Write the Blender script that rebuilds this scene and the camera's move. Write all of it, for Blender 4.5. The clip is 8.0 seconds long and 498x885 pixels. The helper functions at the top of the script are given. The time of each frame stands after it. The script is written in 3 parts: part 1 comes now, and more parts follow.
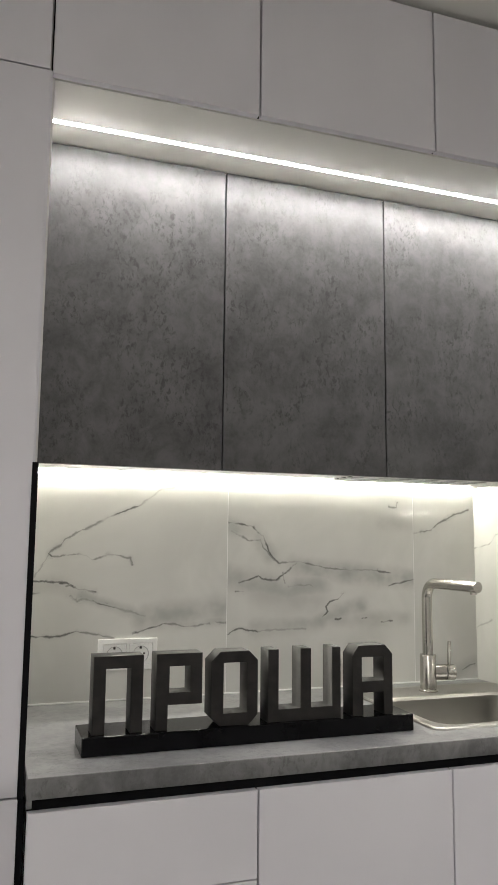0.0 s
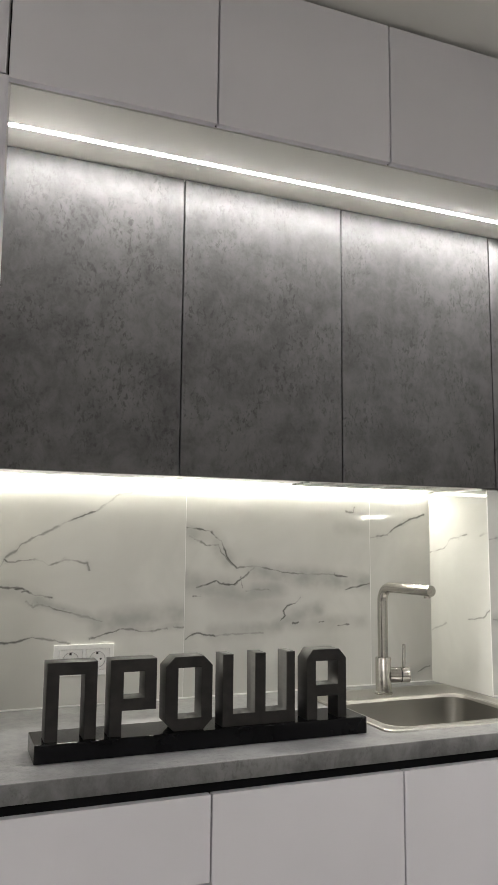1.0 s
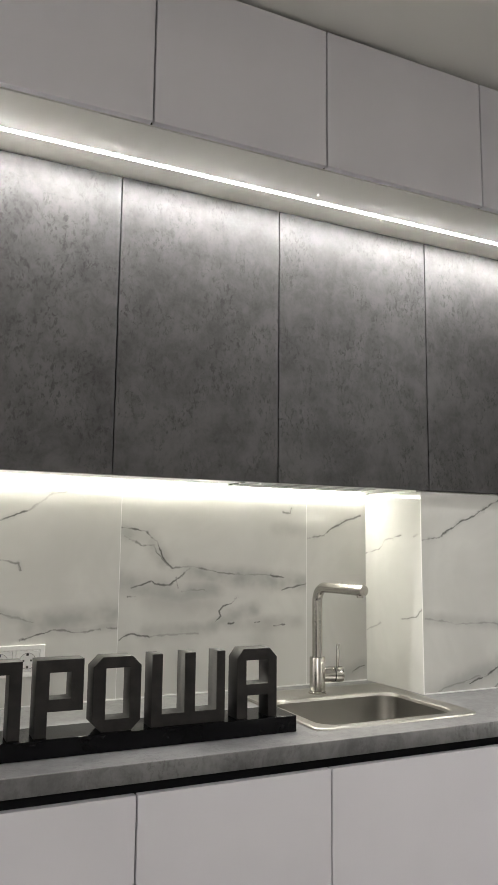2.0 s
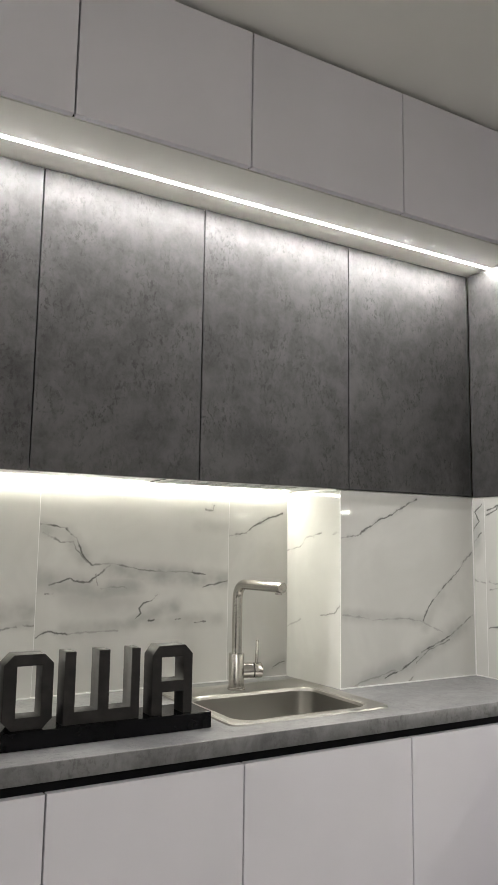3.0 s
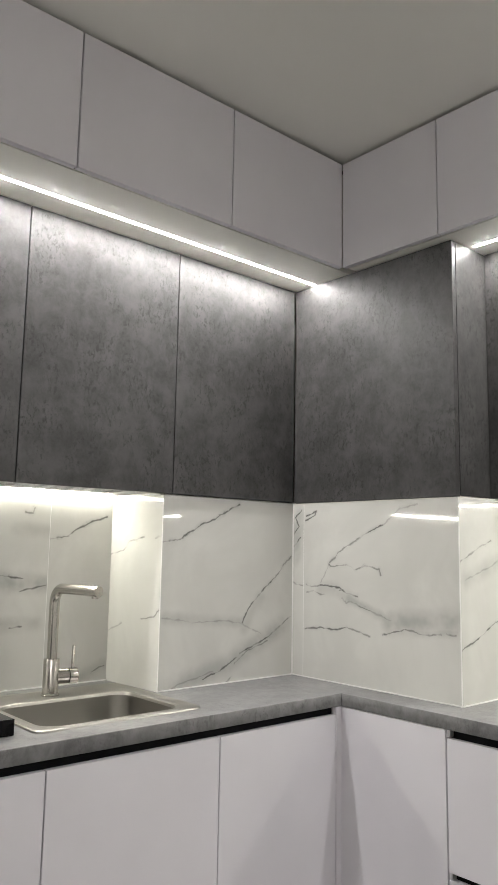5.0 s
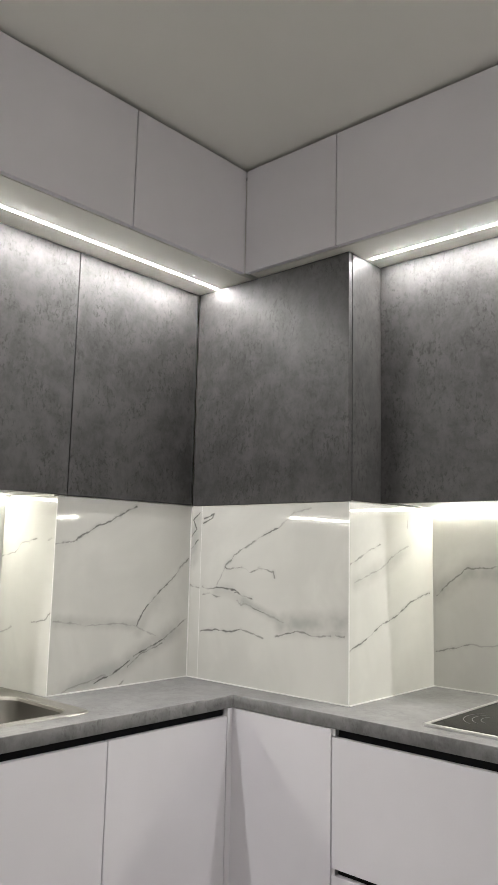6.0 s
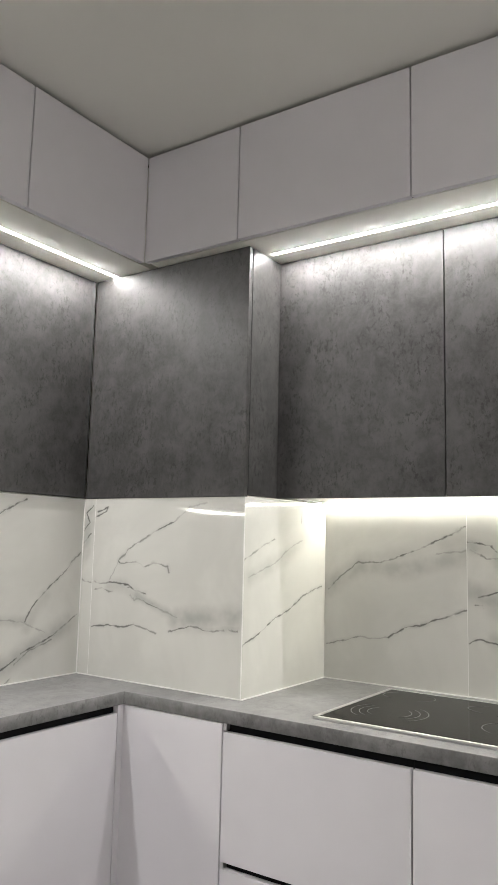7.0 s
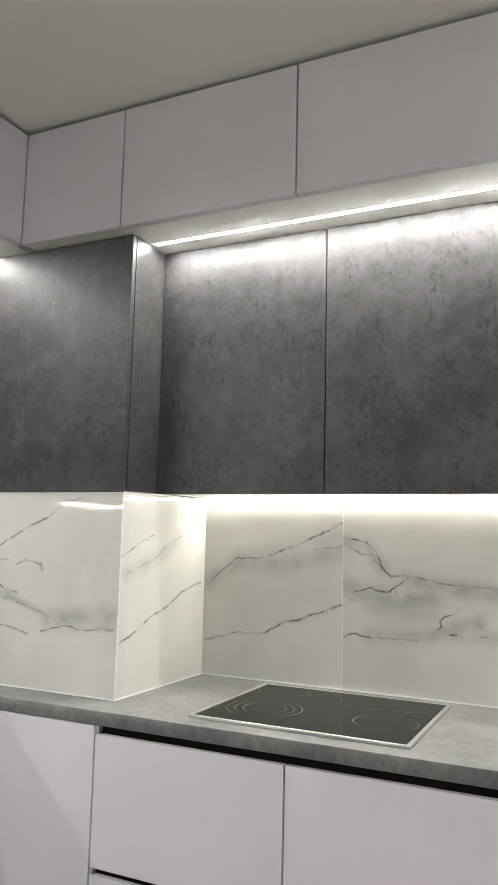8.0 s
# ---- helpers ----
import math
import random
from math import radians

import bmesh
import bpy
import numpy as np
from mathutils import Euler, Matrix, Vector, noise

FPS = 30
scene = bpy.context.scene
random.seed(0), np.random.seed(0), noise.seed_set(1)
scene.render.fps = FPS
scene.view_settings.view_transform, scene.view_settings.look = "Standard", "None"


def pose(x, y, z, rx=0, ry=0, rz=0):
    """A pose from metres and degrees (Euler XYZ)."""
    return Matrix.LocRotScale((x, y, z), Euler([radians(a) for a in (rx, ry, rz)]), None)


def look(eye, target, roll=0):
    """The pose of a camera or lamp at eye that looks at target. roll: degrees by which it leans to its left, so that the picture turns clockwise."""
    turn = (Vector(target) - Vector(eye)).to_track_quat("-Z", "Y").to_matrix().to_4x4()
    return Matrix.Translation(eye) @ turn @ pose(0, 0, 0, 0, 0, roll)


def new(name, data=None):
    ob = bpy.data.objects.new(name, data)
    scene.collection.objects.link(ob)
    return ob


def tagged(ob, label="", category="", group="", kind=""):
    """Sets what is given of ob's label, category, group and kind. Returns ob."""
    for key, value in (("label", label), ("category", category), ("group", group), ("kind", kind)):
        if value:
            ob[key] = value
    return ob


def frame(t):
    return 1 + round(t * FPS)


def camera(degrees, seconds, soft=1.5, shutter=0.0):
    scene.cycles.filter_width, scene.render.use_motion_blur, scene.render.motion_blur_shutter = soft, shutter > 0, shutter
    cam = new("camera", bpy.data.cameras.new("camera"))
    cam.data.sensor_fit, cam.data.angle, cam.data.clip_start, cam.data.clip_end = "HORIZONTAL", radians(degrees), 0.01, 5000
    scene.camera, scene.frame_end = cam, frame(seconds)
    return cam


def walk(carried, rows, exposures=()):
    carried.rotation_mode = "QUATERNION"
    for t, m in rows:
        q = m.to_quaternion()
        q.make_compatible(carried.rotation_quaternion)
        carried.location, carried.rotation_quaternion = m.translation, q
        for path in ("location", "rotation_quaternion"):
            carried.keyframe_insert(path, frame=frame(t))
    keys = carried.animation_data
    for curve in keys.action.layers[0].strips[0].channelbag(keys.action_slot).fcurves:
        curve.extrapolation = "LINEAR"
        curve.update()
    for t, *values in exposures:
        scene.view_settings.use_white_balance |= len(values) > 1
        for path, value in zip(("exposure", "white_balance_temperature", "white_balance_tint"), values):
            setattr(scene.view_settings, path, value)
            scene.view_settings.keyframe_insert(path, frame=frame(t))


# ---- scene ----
cam = camera(36.6, 8.0, 1.4)
PATH = [
    (0, (-0.025, 0.005, 1.32), (0.624, 1.88, 1.572), 0.6),
    (0.5, (-0.02, -0.003, 1.323), (0.668, 1.857, 1.582), 0.5),
    (1, (-0.008, -0.015, 1.327), (0.724, 1.828, 1.586), 0.5),
    (1.5, (0.012, -0.021, 1.318), (0.796, 1.799, 1.585), 0.5),
    (3, (0.065, -0.058, 1.32), (1.061, 1.657, 1.583), 0.8),
    (3.5, (0.077, -0.068, 1.317), (1.15, 1.599, 1.582), 0.8),
    (4, (0.096, -0.086, 1.32), (1.244, 1.53, 1.585), 0.9),
    (4.5, (0.111, -0.104, 1.323), (1.336, 1.454, 1.591), 0.9),
    (6, (0.154, -0.17, 1.332), (1.621, 1.159, 1.614), 1.3),
    (6.5, (0.157, -0.172, 1.344), (1.708, 1.061, 1.612), 1.3),
    (7, (0.168, -0.164, 1.349), (1.805, 0.956, 1.609), 1.4),
    (7.5, (0.186, -0.16, 1.357), (1.903, 0.835, 1.61), 1.4),
    (8, (0.201, -0.164, 1.366), (1.99, 0.697, 1.609), 1.4),
]
walk(cam, [(t, look(eye, target, roll)) for t, eye, target, roll in PATH],
     [(0, -0.02), (3.5, 0.07), (6, 0.16), (8, 0.22)])

# ---- world and lamps ----
world = bpy.data.worlds.new("world")
scene.world = world
world.use_nodes = True
world.node_tree.nodes["Background"].inputs["Color"].default_value = (0.02, 0.02, 0.022, 1)
world.node_tree.nodes["Background"].inputs["Strength"].default_value = 0.2
UPPER_LED = 240.0
UNDER_LED = 150.0
FILL_LIGHT = 74.0
scene.view_settings.exposure = 0.0

# ---- plan (metres) ----
TOP = 0.90            # worktop
SLAB = 0.0365
SINK_FRONT = 1.427    # worktop edge of the sink run (y)
HOB_FRONT = 1.872     # worktop edge of the hob run (x)
BACK_Y = 2.020        # tiled face behind the sink
BACK_X = 2.481        # tiled face behind the hob
BOX_Y = 1.757         # tiled face of the boxed corner, sink side
BOX_X = 1.990         # tiled face of the boxed corner, hob side
STEP_X = 1.439
STEP_Y = 1.090
BOX_TOP = 1.4790
GREY_Z0, GREY_Z1 = 1.483, 2.2470
SOFFIT = 2.2505       # underside of the white top units
UNDER_Z = 1.487
WHITE_Z0, WHITE_Z1 = 2.2470, 2.608
CEILING = 2.622
RUN_END = -0.24
GREY_Y, GREY_X, CORNER_X = 1.751, 2.165, 1.987
WHITE_Y, WHITE_X = 1.470, 1.923


# ---- node helpers ----
def material(name):
    m = bpy.data.materials.new(name)
    m.use_nodes = True
    t = m.node_tree
    return m, t, t.nodes["Principled BSDF"]


def add(t, kind, **given):
    n = t.nodes.new(kind)
    for key, value in given.items():
        setattr(n, key, value)
    return n


def put(t, socket, value):
    if isinstance(value, bpy.types.NodeSocket):
        t.links.new(value, socket)
    else:
        socket.default_value = value


def calc(t, op, a, b=None, c=None, clamp=False):
    n = add(t, "ShaderNodeMath", operation=op, use_clamp=clamp)
    for i, v in enumerate((a, b, c)):
        if v is not None:
            put(t, n.inputs[i], v)
    return n.outputs[0]


def vec(t, op, a, b=None, scale=None):
    n = add(t, "ShaderNodeVectorMath", operation=op)
    put(t, n.inputs[0], a)
    if b is not None:
        put(t, n.inputs[1], b)
    if scale is not None:
        put(t, n.inputs["Scale"], scale)
    return n.outputs["Value" if op in ("DOT_PRODUCT", "LENGTH", "DISTANCE") else "Vector"]


def spread(t, value, a, b, lo=0.0, hi=1.0):
    n = add(t, "ShaderNodeMapRange", interpolation_type="SMOOTHSTEP")
    put(t, n.inputs["Value"], value)
    for key, v in (("From Min", a), ("From Max", b), ("To Min", lo), ("To Max", hi)):
        n.inputs[key].default_value = v
    return n.outputs["Result"]


def mix(t, f, a, b, blend="MIX"):
    n = add(t, "ShaderNodeMix", data_type="RGBA", blend_type=blend)
    put(t, n.inputs[0], f)
    put(t, n.inputs[6], a)
    put(t, n.inputs[7], b)
    return n.outputs[2]


def grain(t, where, scale, detail=4.0, rough=0.55, distortion=0.0):
    n = add(t, "ShaderNodeTexNoise")
    put(t, n.inputs["Vector"], where)
    n.inputs["Scale"].default_value = scale
    n.inputs["Detail"].default_value = detail
    n.inputs["Roughness"].default_value = rough
    n.inputs["Distortion"].default_value = distortion
    return n


def local(t, stretch=(1, 1, 1), random_shift=0.0):
    """Object coordinates, stretched, with an own shift for each object."""
    p = add(t, "ShaderNodeTexCoord").outputs["Object"]
    if random_shift:
        r = add(t, "ShaderNodeObjectInfo").outputs["Random"]
        shift = add(t, "ShaderNodeCombineXYZ")
        put(t, shift.inputs[0], calc(t, "MULTIPLY", r, random_shift))
        put(t, shift.inputs[2], calc(t, "MULTIPLY", r, random_shift * 1.7))
        p = vec(t, "ADD", p, shift.outputs[0])
    return vec(t, "MULTIPLY", p, stretch)


def bump(t, bsdf, height, strength, distance=0.001):
    n = add(t, "ShaderNodeBump")
    n.inputs["Strength"].default_value = strength
    n.inputs["Distance"].default_value = distance
    put(t, n.inputs["Height"], height)
    t.links.new(n.outputs["Normal"], bsdf.inputs["Normal"])


def paint(name, colour, rough, vary=0.04, scale=6.0, metal=0.0, relief=0.05, fine=220.0, stretch=(1, 1, 1), gloss=0.5):
    """Plain lacquer, plaster, plastic or metal with soft unevenness."""
    m, t, b = material(name)
    p = local(t, stretch, 3.0)
    soft, small = grain(t, p, scale, 3), grain(t, p, fine, 3, 0.6)
    dark = tuple(c * (1 - 2 * vary) for c in colour) + (1,)
    lite = tuple(min(1, c * (1 + vary)) for c in colour) + (1,)
    put(t, b.inputs["Base Color"], mix(t, spread(t, soft.outputs[0], 0.3, 0.7), dark, lite))
    put(t, b.inputs["Roughness"], calc(t, "ADD", rough - 0.06, calc(t, "MULTIPLY", small.outputs[0], 0.12)))
    b.inputs["Metallic"].default_value = metal
    b.inputs["Specular IOR Level"].default_value = gloss
    bump(t, b, small.outputs[0], relief, 0.0006)
    return m


def concrete(name, dark, lite, pit, pits=1.0, rough=0.44, shift=5.0):
    """Concrete-look laminate: clouds, trowelled streaks and clustered dark pits."""
    m, t, b = material(name)
    p = local(t, (1, 1, 1), shift)
    clouds = grain(t, p, 5.5, 6, 0.62, 0.5).outputs[0]
    blotch = grain(t, vec(t, "MULTIPLY", p, (1, 1, 0.85)), 23, 6, 0.68, 0.4).outputs[0]
    streak = grain(t, vec(t, "MULTIPLY", p, (30, 30, 8)), 1.0, 4, 0.6).outputs[0]
    fine = grain(t, p, 95, 4, 0.7).outputs[0]
    tone = calc(t, "ADD", calc(t, "MULTIPLY", clouds, 0.5), calc(t, "ADD", calc(t, "MULTIPLY", blotch, 0.42), calc(t, "MULTIPLY", streak, 0.08)))
    col = mix(t, spread(t, tone, 0.36, 0.64), dark, lite)
    where = spread(t, grain(t, vec(t, "MULTIPLY", p, (1, 1, 0.8)), 7.5, 5, 0.7, 0.8).outputs[0], 0.41, 0.60)
    spots = grain(t, vec(t, "MULTIPLY", p, (1.2, 1.2, 0.7)), 70, 5, 0.75, 0.4).outputs[0]
    hole = calc(t, "MULTIPLY", spread(t, spots, 0.49, 0.61), where)
    dots = grain(t, vec(t, "MULTIPLY", p, (1.2, 1.2, 0.7)), 26, 4, 0.7, 0.6).outputs[0]
    hole = calc(t, "MAXIMUM", hole, calc(t, "MULTIPLY", spread(t, dots, 0.54, 0.76), 0.5))
    scratch = grain(t, vec(t, "MULTIPLY", p, (120, 120, 55)), 1.0, 3, 0.6).outputs[0]
    hole = calc(t, "MAXIMUM", hole, calc(t, "MULTIPLY", spread(t, scratch, 0.62, 0.74), calc(t, "MULTIPLY", where, 0.3)))
    col = mix(t, calc(t, "MULTIPLY", hole, 0.82 * pits), col, pit)
    col = mix(t, calc(t, "MULTIPLY", spread(t, fine, 0.35, 0.7), 0.24), col, lite)
    put(t, b.inputs["Base Color"], col)
    put(t, b.inputs["Roughness"], calc(t, "ADD", rough - 0.05, calc(t, "MULTIPLY", clouds, 0.14)))
    b.inputs["Specular IOR Level"].default_value = 0.43
    bump(t, b, calc(t, "SUBTRACT", fine, hole), 0.12, 0.0008)
    return m


def marble(name, veins, washes):
    """Glossy white stoneware with grey veins. veins: (strength, points), washes: (half width, strength, points), in metres on the slab."""
    m, t, b = material(name)
    p = add(t, "ShaderNodeTexCoord").outputs["Object"]
    p = vec(t, "MULTIPLY", p, (1, 0, 1))
    rag = grain(t, p, 42, 4, 0.6).outputs["Color"]
    big = grain(t, p, 9, 3, 0.5).outputs["Color"]
    q = vec(t, "ADD", p, vec(t, "SCALE", vec(t, "SUBTRACT", rag, (0.5, 0.5, 0.5)), scale=0.012))
    q = vec(t, "ADD", q, vec(t, "SCALE", vec(t, "SUBTRACT", big, (0.5, 0.5, 0.5)), scale=0.018))
    q = vec(t, "MULTIPLY", q, (1, 0, 1))

    def nearest(lines):
        """Distance to the nearest of several polylines."""
        best = None
        for points in lines:
            for (u0, v0), (u1, v1) in zip(points, points[1:]):
                d = Vector((u1 - u0, 0, v1 - v0))
                off = vec(t, "SUBTRACT", q, (u0, 0, v0))
                h = calc(t, "MULTIPLY", vec(t, "DOT_PRODUCT", off, tuple(d)), 1 / max(d.length_squared, 1e-6), clamp=True)
                near = vec(t, "DISTANCE", off, vec(t, "SCALE", tuple(d), scale=h))
                best = near if best is None else calc(t, "MINIMUM", best, near)
        return best

    patch = grain(t, p, 10, 3, 0.55).outputs[0]
    breaks = grain(t, p, 17, 4, 0.6).outputs[0]
    width = spread(t, grain(t, p, 34, 4, 0.6).outputs[0], 0.34, 0.64, 0.0015, 0.0046)
    flecks = grain(t, vec(t, "MULTIPLY", p, (0.7, 1, 1.3)), 120, 5, 0.7, 0.6).outputs[0]
    side = spread(t, grain(t, p, 18, 4, 0.65, 0.4).outputs[0], 0.40, 0.62)
    ink, wash = None, None
    for low, high, strength in ((0.0, 0.5, 0.38), (0.5, 0.75, 0.68), (0.75, 1.1, 0.97)):
        lines = [points for weight, points in veins if low <= weight < high]
        if not lines:
            continue
        d = nearest(lines)
        near = calc(t, "SUBTRACT", 1.0, calc(t, "DIVIDE", d, width), clamp=True)
        line = calc(t, "MULTIPLY", calc(t, "POWER", near, 0.8), calc(t, "MULTIPLY", spread(t, breaks, 0.37, 0.54, 0.26, 1.0), strength))
        halo = calc(t, "MULTIPLY", calc(t, "MULTIPLY", spread(t, d, 0.0, 0.013, 1, 0), side), 0.34 * strength)
        fleck = calc(t, "MULTIPLY", spread(t, flecks, 0.56, 0.68), calc(t, "MULTIPLY", spread(t, d, 0.001, 0.011, 1, 0), 0.7 * strength))
        line = calc(t, "MAXIMUM", line, calc(t, "MULTIPLY", fleck, spread(t, patch, 0.46, 0.60)))
        ink = line if ink is None else calc(t, "MAXIMUM", ink, line)
        wash = halo if wash is None else calc(t, "MAXIMUM", wash, halo)
    for half, strength, points in washes:
        soft = calc(t, "MULTIPLY", spread(t, nearest([points]), half * 0.05, half * 1.7, 1, 0), strength * 0.95)
        wash = calc(t, "MAXIMUM", wash, soft) if wash is not None else soft
    cloud = grain(t, p, 3.2, 4, 0.6, 0.5).outputs[0]
    col = mix(t, spread(t, cloud, 0.35, 0.7), (0.57, 0.568, 0.54, 1), (0.645, 0.642, 0.61, 1))
    col = mix(t, calc(t, "MULTIPLY", wash, spread(t, patch, 0.34, 0.64, 0.40, 1.0)), col, (0.195, 0.197, 0.19, 1))
    col = mix(t, calc(t, "MULTIPLY", ink, 0.92), col, (0.065, 0.063, 0.060, 1))
    put(t, b.inputs["Base Color"], col)
    b.inputs["Roughness"].default_value = 0.045
    b.inputs["Specular IOR Level"].default_value = 0.5
    bump(t, b, grain(t, p, 7, 2).outputs[0], 0.05, 0.0015)
    return m


def steel(name, stretch, rough=0.27, tint=(0.60, 0.585, 0.555)):
    m, t, b = material(name)
    p = local(t, stretch)
    brush = grain(t, p, 1.0, 4, 0.7).outputs[0]
    put(t, b.inputs["Base Color"], mix(t, brush, tuple(c * 0.93 for c in tint) + (1,), tint + (1,)))
    b.inputs["Metallic"].default_value = 1
    put(t, b.inputs["Roughness"], calc(t, "ADD", rough - 0.02, calc(t, "MULTIPLY", brush, 0.04)))
    return m


def glow(name, colour, strength):
    m, t, b = material(name)
    b.inputs["Base Color"].default_value = (0.8, 0.8, 0.8, 1)
    b.inputs["Emission Color"].default_value = (*colour, 1)
    b.inputs["Emission Strength"].default_value = strength
    return m


# ---- materials ----
WHITE = paint("white satin lacquer", (0.69, 0.675, 0.715), 0.36, 0.02, 2.5, relief=0.03)
SOFFIT_WHITE = paint("cream white melamine", (0.80, 0.79, 0.735), 0.5, 0.015, 3.0)
WHITE_EDGE = paint("white edge band", (0.72, 0.70, 0.69), 0.45, 0.02, 3.0)
GREY = concrete("dark concrete laminate", (0.029, 0.0282, 0.0282, 1), (0.074, 0.0722, 0.0722, 1), (0.012, 0.0112, 0.0110, 1))
SLAB_GREY = concrete("light concrete worktop", (0.124, 0.123, 0.126, 1), (0.262, 0.260, 0.264, 1), (0.058, 0.057, 0.058, 1), 0.55, 0.29, 0.0)
BLACK = paint("black anodised profile", (0.006, 0.006, 0.007), 0.55, 0.1, 20, gloss=0.06)
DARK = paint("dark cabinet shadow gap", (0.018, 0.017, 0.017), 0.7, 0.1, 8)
PLASTER = paint("white ceiling paint", (0.82, 0.81, 0.77), 0.9, 0.015, 1.2, relief=0.12, fine=120)
WALL = paint("pale wall paint", (0.80, 0.79, 0.765), 0.85, 0.02, 1.5, relief=0.15, fine=90)
FLOORING = paint("grey floor tile", (0.21, 0.207, 0.203), 0.35, 0.08, 3.0)
SILICONE = paint("white silicone", (0.82, 0.82, 0.80), 0.35, 0.02)
ALUMINIUM = paint("aluminium profile", (0.66, 0.66, 0.66), 0.35, 0.04, 10, 0.9)
STEEL = steel("brushed steel", (160, 160, 3), 0.24, (0.50, 0.482, 0.448))
RIM_STEEL = steel("satin rim steel", (9, 9, 9), 0.33, (0.44, 0.427, 0.40))
BOWL_STEEL = steel("satin sink steel", (9, 9, 9), 0.34, (0.27, 0.26, 0.24))
FRAME_STEEL = steel("hob trim steel", (90, 4, 90), 0.34, (0.68, 0.67, 0.67))
GLASS_BLACK = paint("black glass ceramic", (0.010, 0.0095, 0.009), 0.07, 0.05, 4, relief=0.0, gloss=0.07)
PRINT = paint("grey zone print", (0.11, 0.11, 0.11), 0.4, 0.03)
LETTER = paint("dark grey satin paint", (0.021, 0.0193, 0.0185), 0.50, 0.16, 26, relief=0.25, fine=130, stretch=(1, 1, 0.15), gloss=0.25)
PLINTH = paint("black gloss paint", (0.005, 0.005, 0.006), 0.16, 0.15, 18, relief=0.12, fine=70, gloss=0.15)
PLASTIC = paint("white socket plastic", (0.80, 0.80, 0.78), 0.28, 0.01)
DISH_SHADE = paint("grey painted dish shade", (0.33, 0.33, 0.32), 0.5, 0.05)
HOLE = paint("dark socket hole", (0.02, 0.02, 0.02), 0.6, 0.05)
LED_UP = glow("upper led diffuser", (1.0, 0.975, 0.945), UPPER_LED)
LED_LOW = glow("under cabinet led diffuser", (1.0, 0.98, 0.86), UNDER_LED)
LAMP = glow("opal fill light diffuser", (1.0, 0.965, 0.93), FILL_LIGHT)

PRINT_A = marble("marble print a", [
    (1.0, [(0.004, 0.156), (0.082, 0.169)]),
    (0.7, [(0.012, 0.308), (0.04, 0.299), (0.082, 0.304)]),
    (0.6, [(0.015, 0.281), (0.05, 0.285), (0.084, 0.275)]),
    (0.9, [(0.006, 0.519), (0.051, 0.537), (0.058, 0.55), (0.013, 0.534)]),
    (0.45, [(0.475, 0.559), (0.409, 0.55), (0.34, 0.501)]),
    (0.8, [(0.34, 0.501), (0.285, 0.481)]),
    (0.6, [(0.285, 0.481), (0.181, 0.429), (0.119, 0.375)]),
    (0.4, [(0.119, 0.375), (0.082, 0.314)]),
    (0.9, [(0.116, 0.372), (0.125, 0.366)]),
    (0.6, [(0.125, 0.366), (0.209, 0.371), (0.225, 0.36), (0.269, 0.375), (0.328, 0.366), (0.332, 0.347)]),
    (0.9, [(0.082, 0.304), (0.165, 0.301), (0.2, 0.283), (0.241, 0.277)]),
    (0.8, [(0.149, 0.299), (0.165, 0.302), (0.18, 0.296), (0.165, 0.293)]),
    (0.7, [(0.084, 0.275), (0.099, 0.275)]),
    (1.0, [(0.175, 0.269), (0.193, 0.255), (0.207, 0.26), (0.287, 0.236)]),
    (0.4, [(0.287, 0.236), (0.372, 0.212)]),
    (1.0, [(0.082, 0.169), (0.14, 0.164), (0.191, 0.176)]),
    (0.6, [(0.191, 0.176), (0.286, 0.157)]),
    (1.0, [(0.34, 0.169), (0.425, 0.192)]),
    (0.6, [(0.425, 0.192), (0.507, 0.181), (0.548, 0.185)]),
    (1.0, [(0.565, 0.188), (0.597, 0.189)])],
    [(0.03, 0.55, [(0.372, 0.206), (0.596, 0.23)]),
     (0.014, 0.45, [(0.2, 0.269), (0.372, 0.209)]),
     (0.012, 0.4, [(0.439, 0.191), (0.507, 0.185), (0.597, 0.197)]),
     (0.02, 0.3, [(0.083, 0.295), (0.153, 0.298), (0.203, 0.269)])])
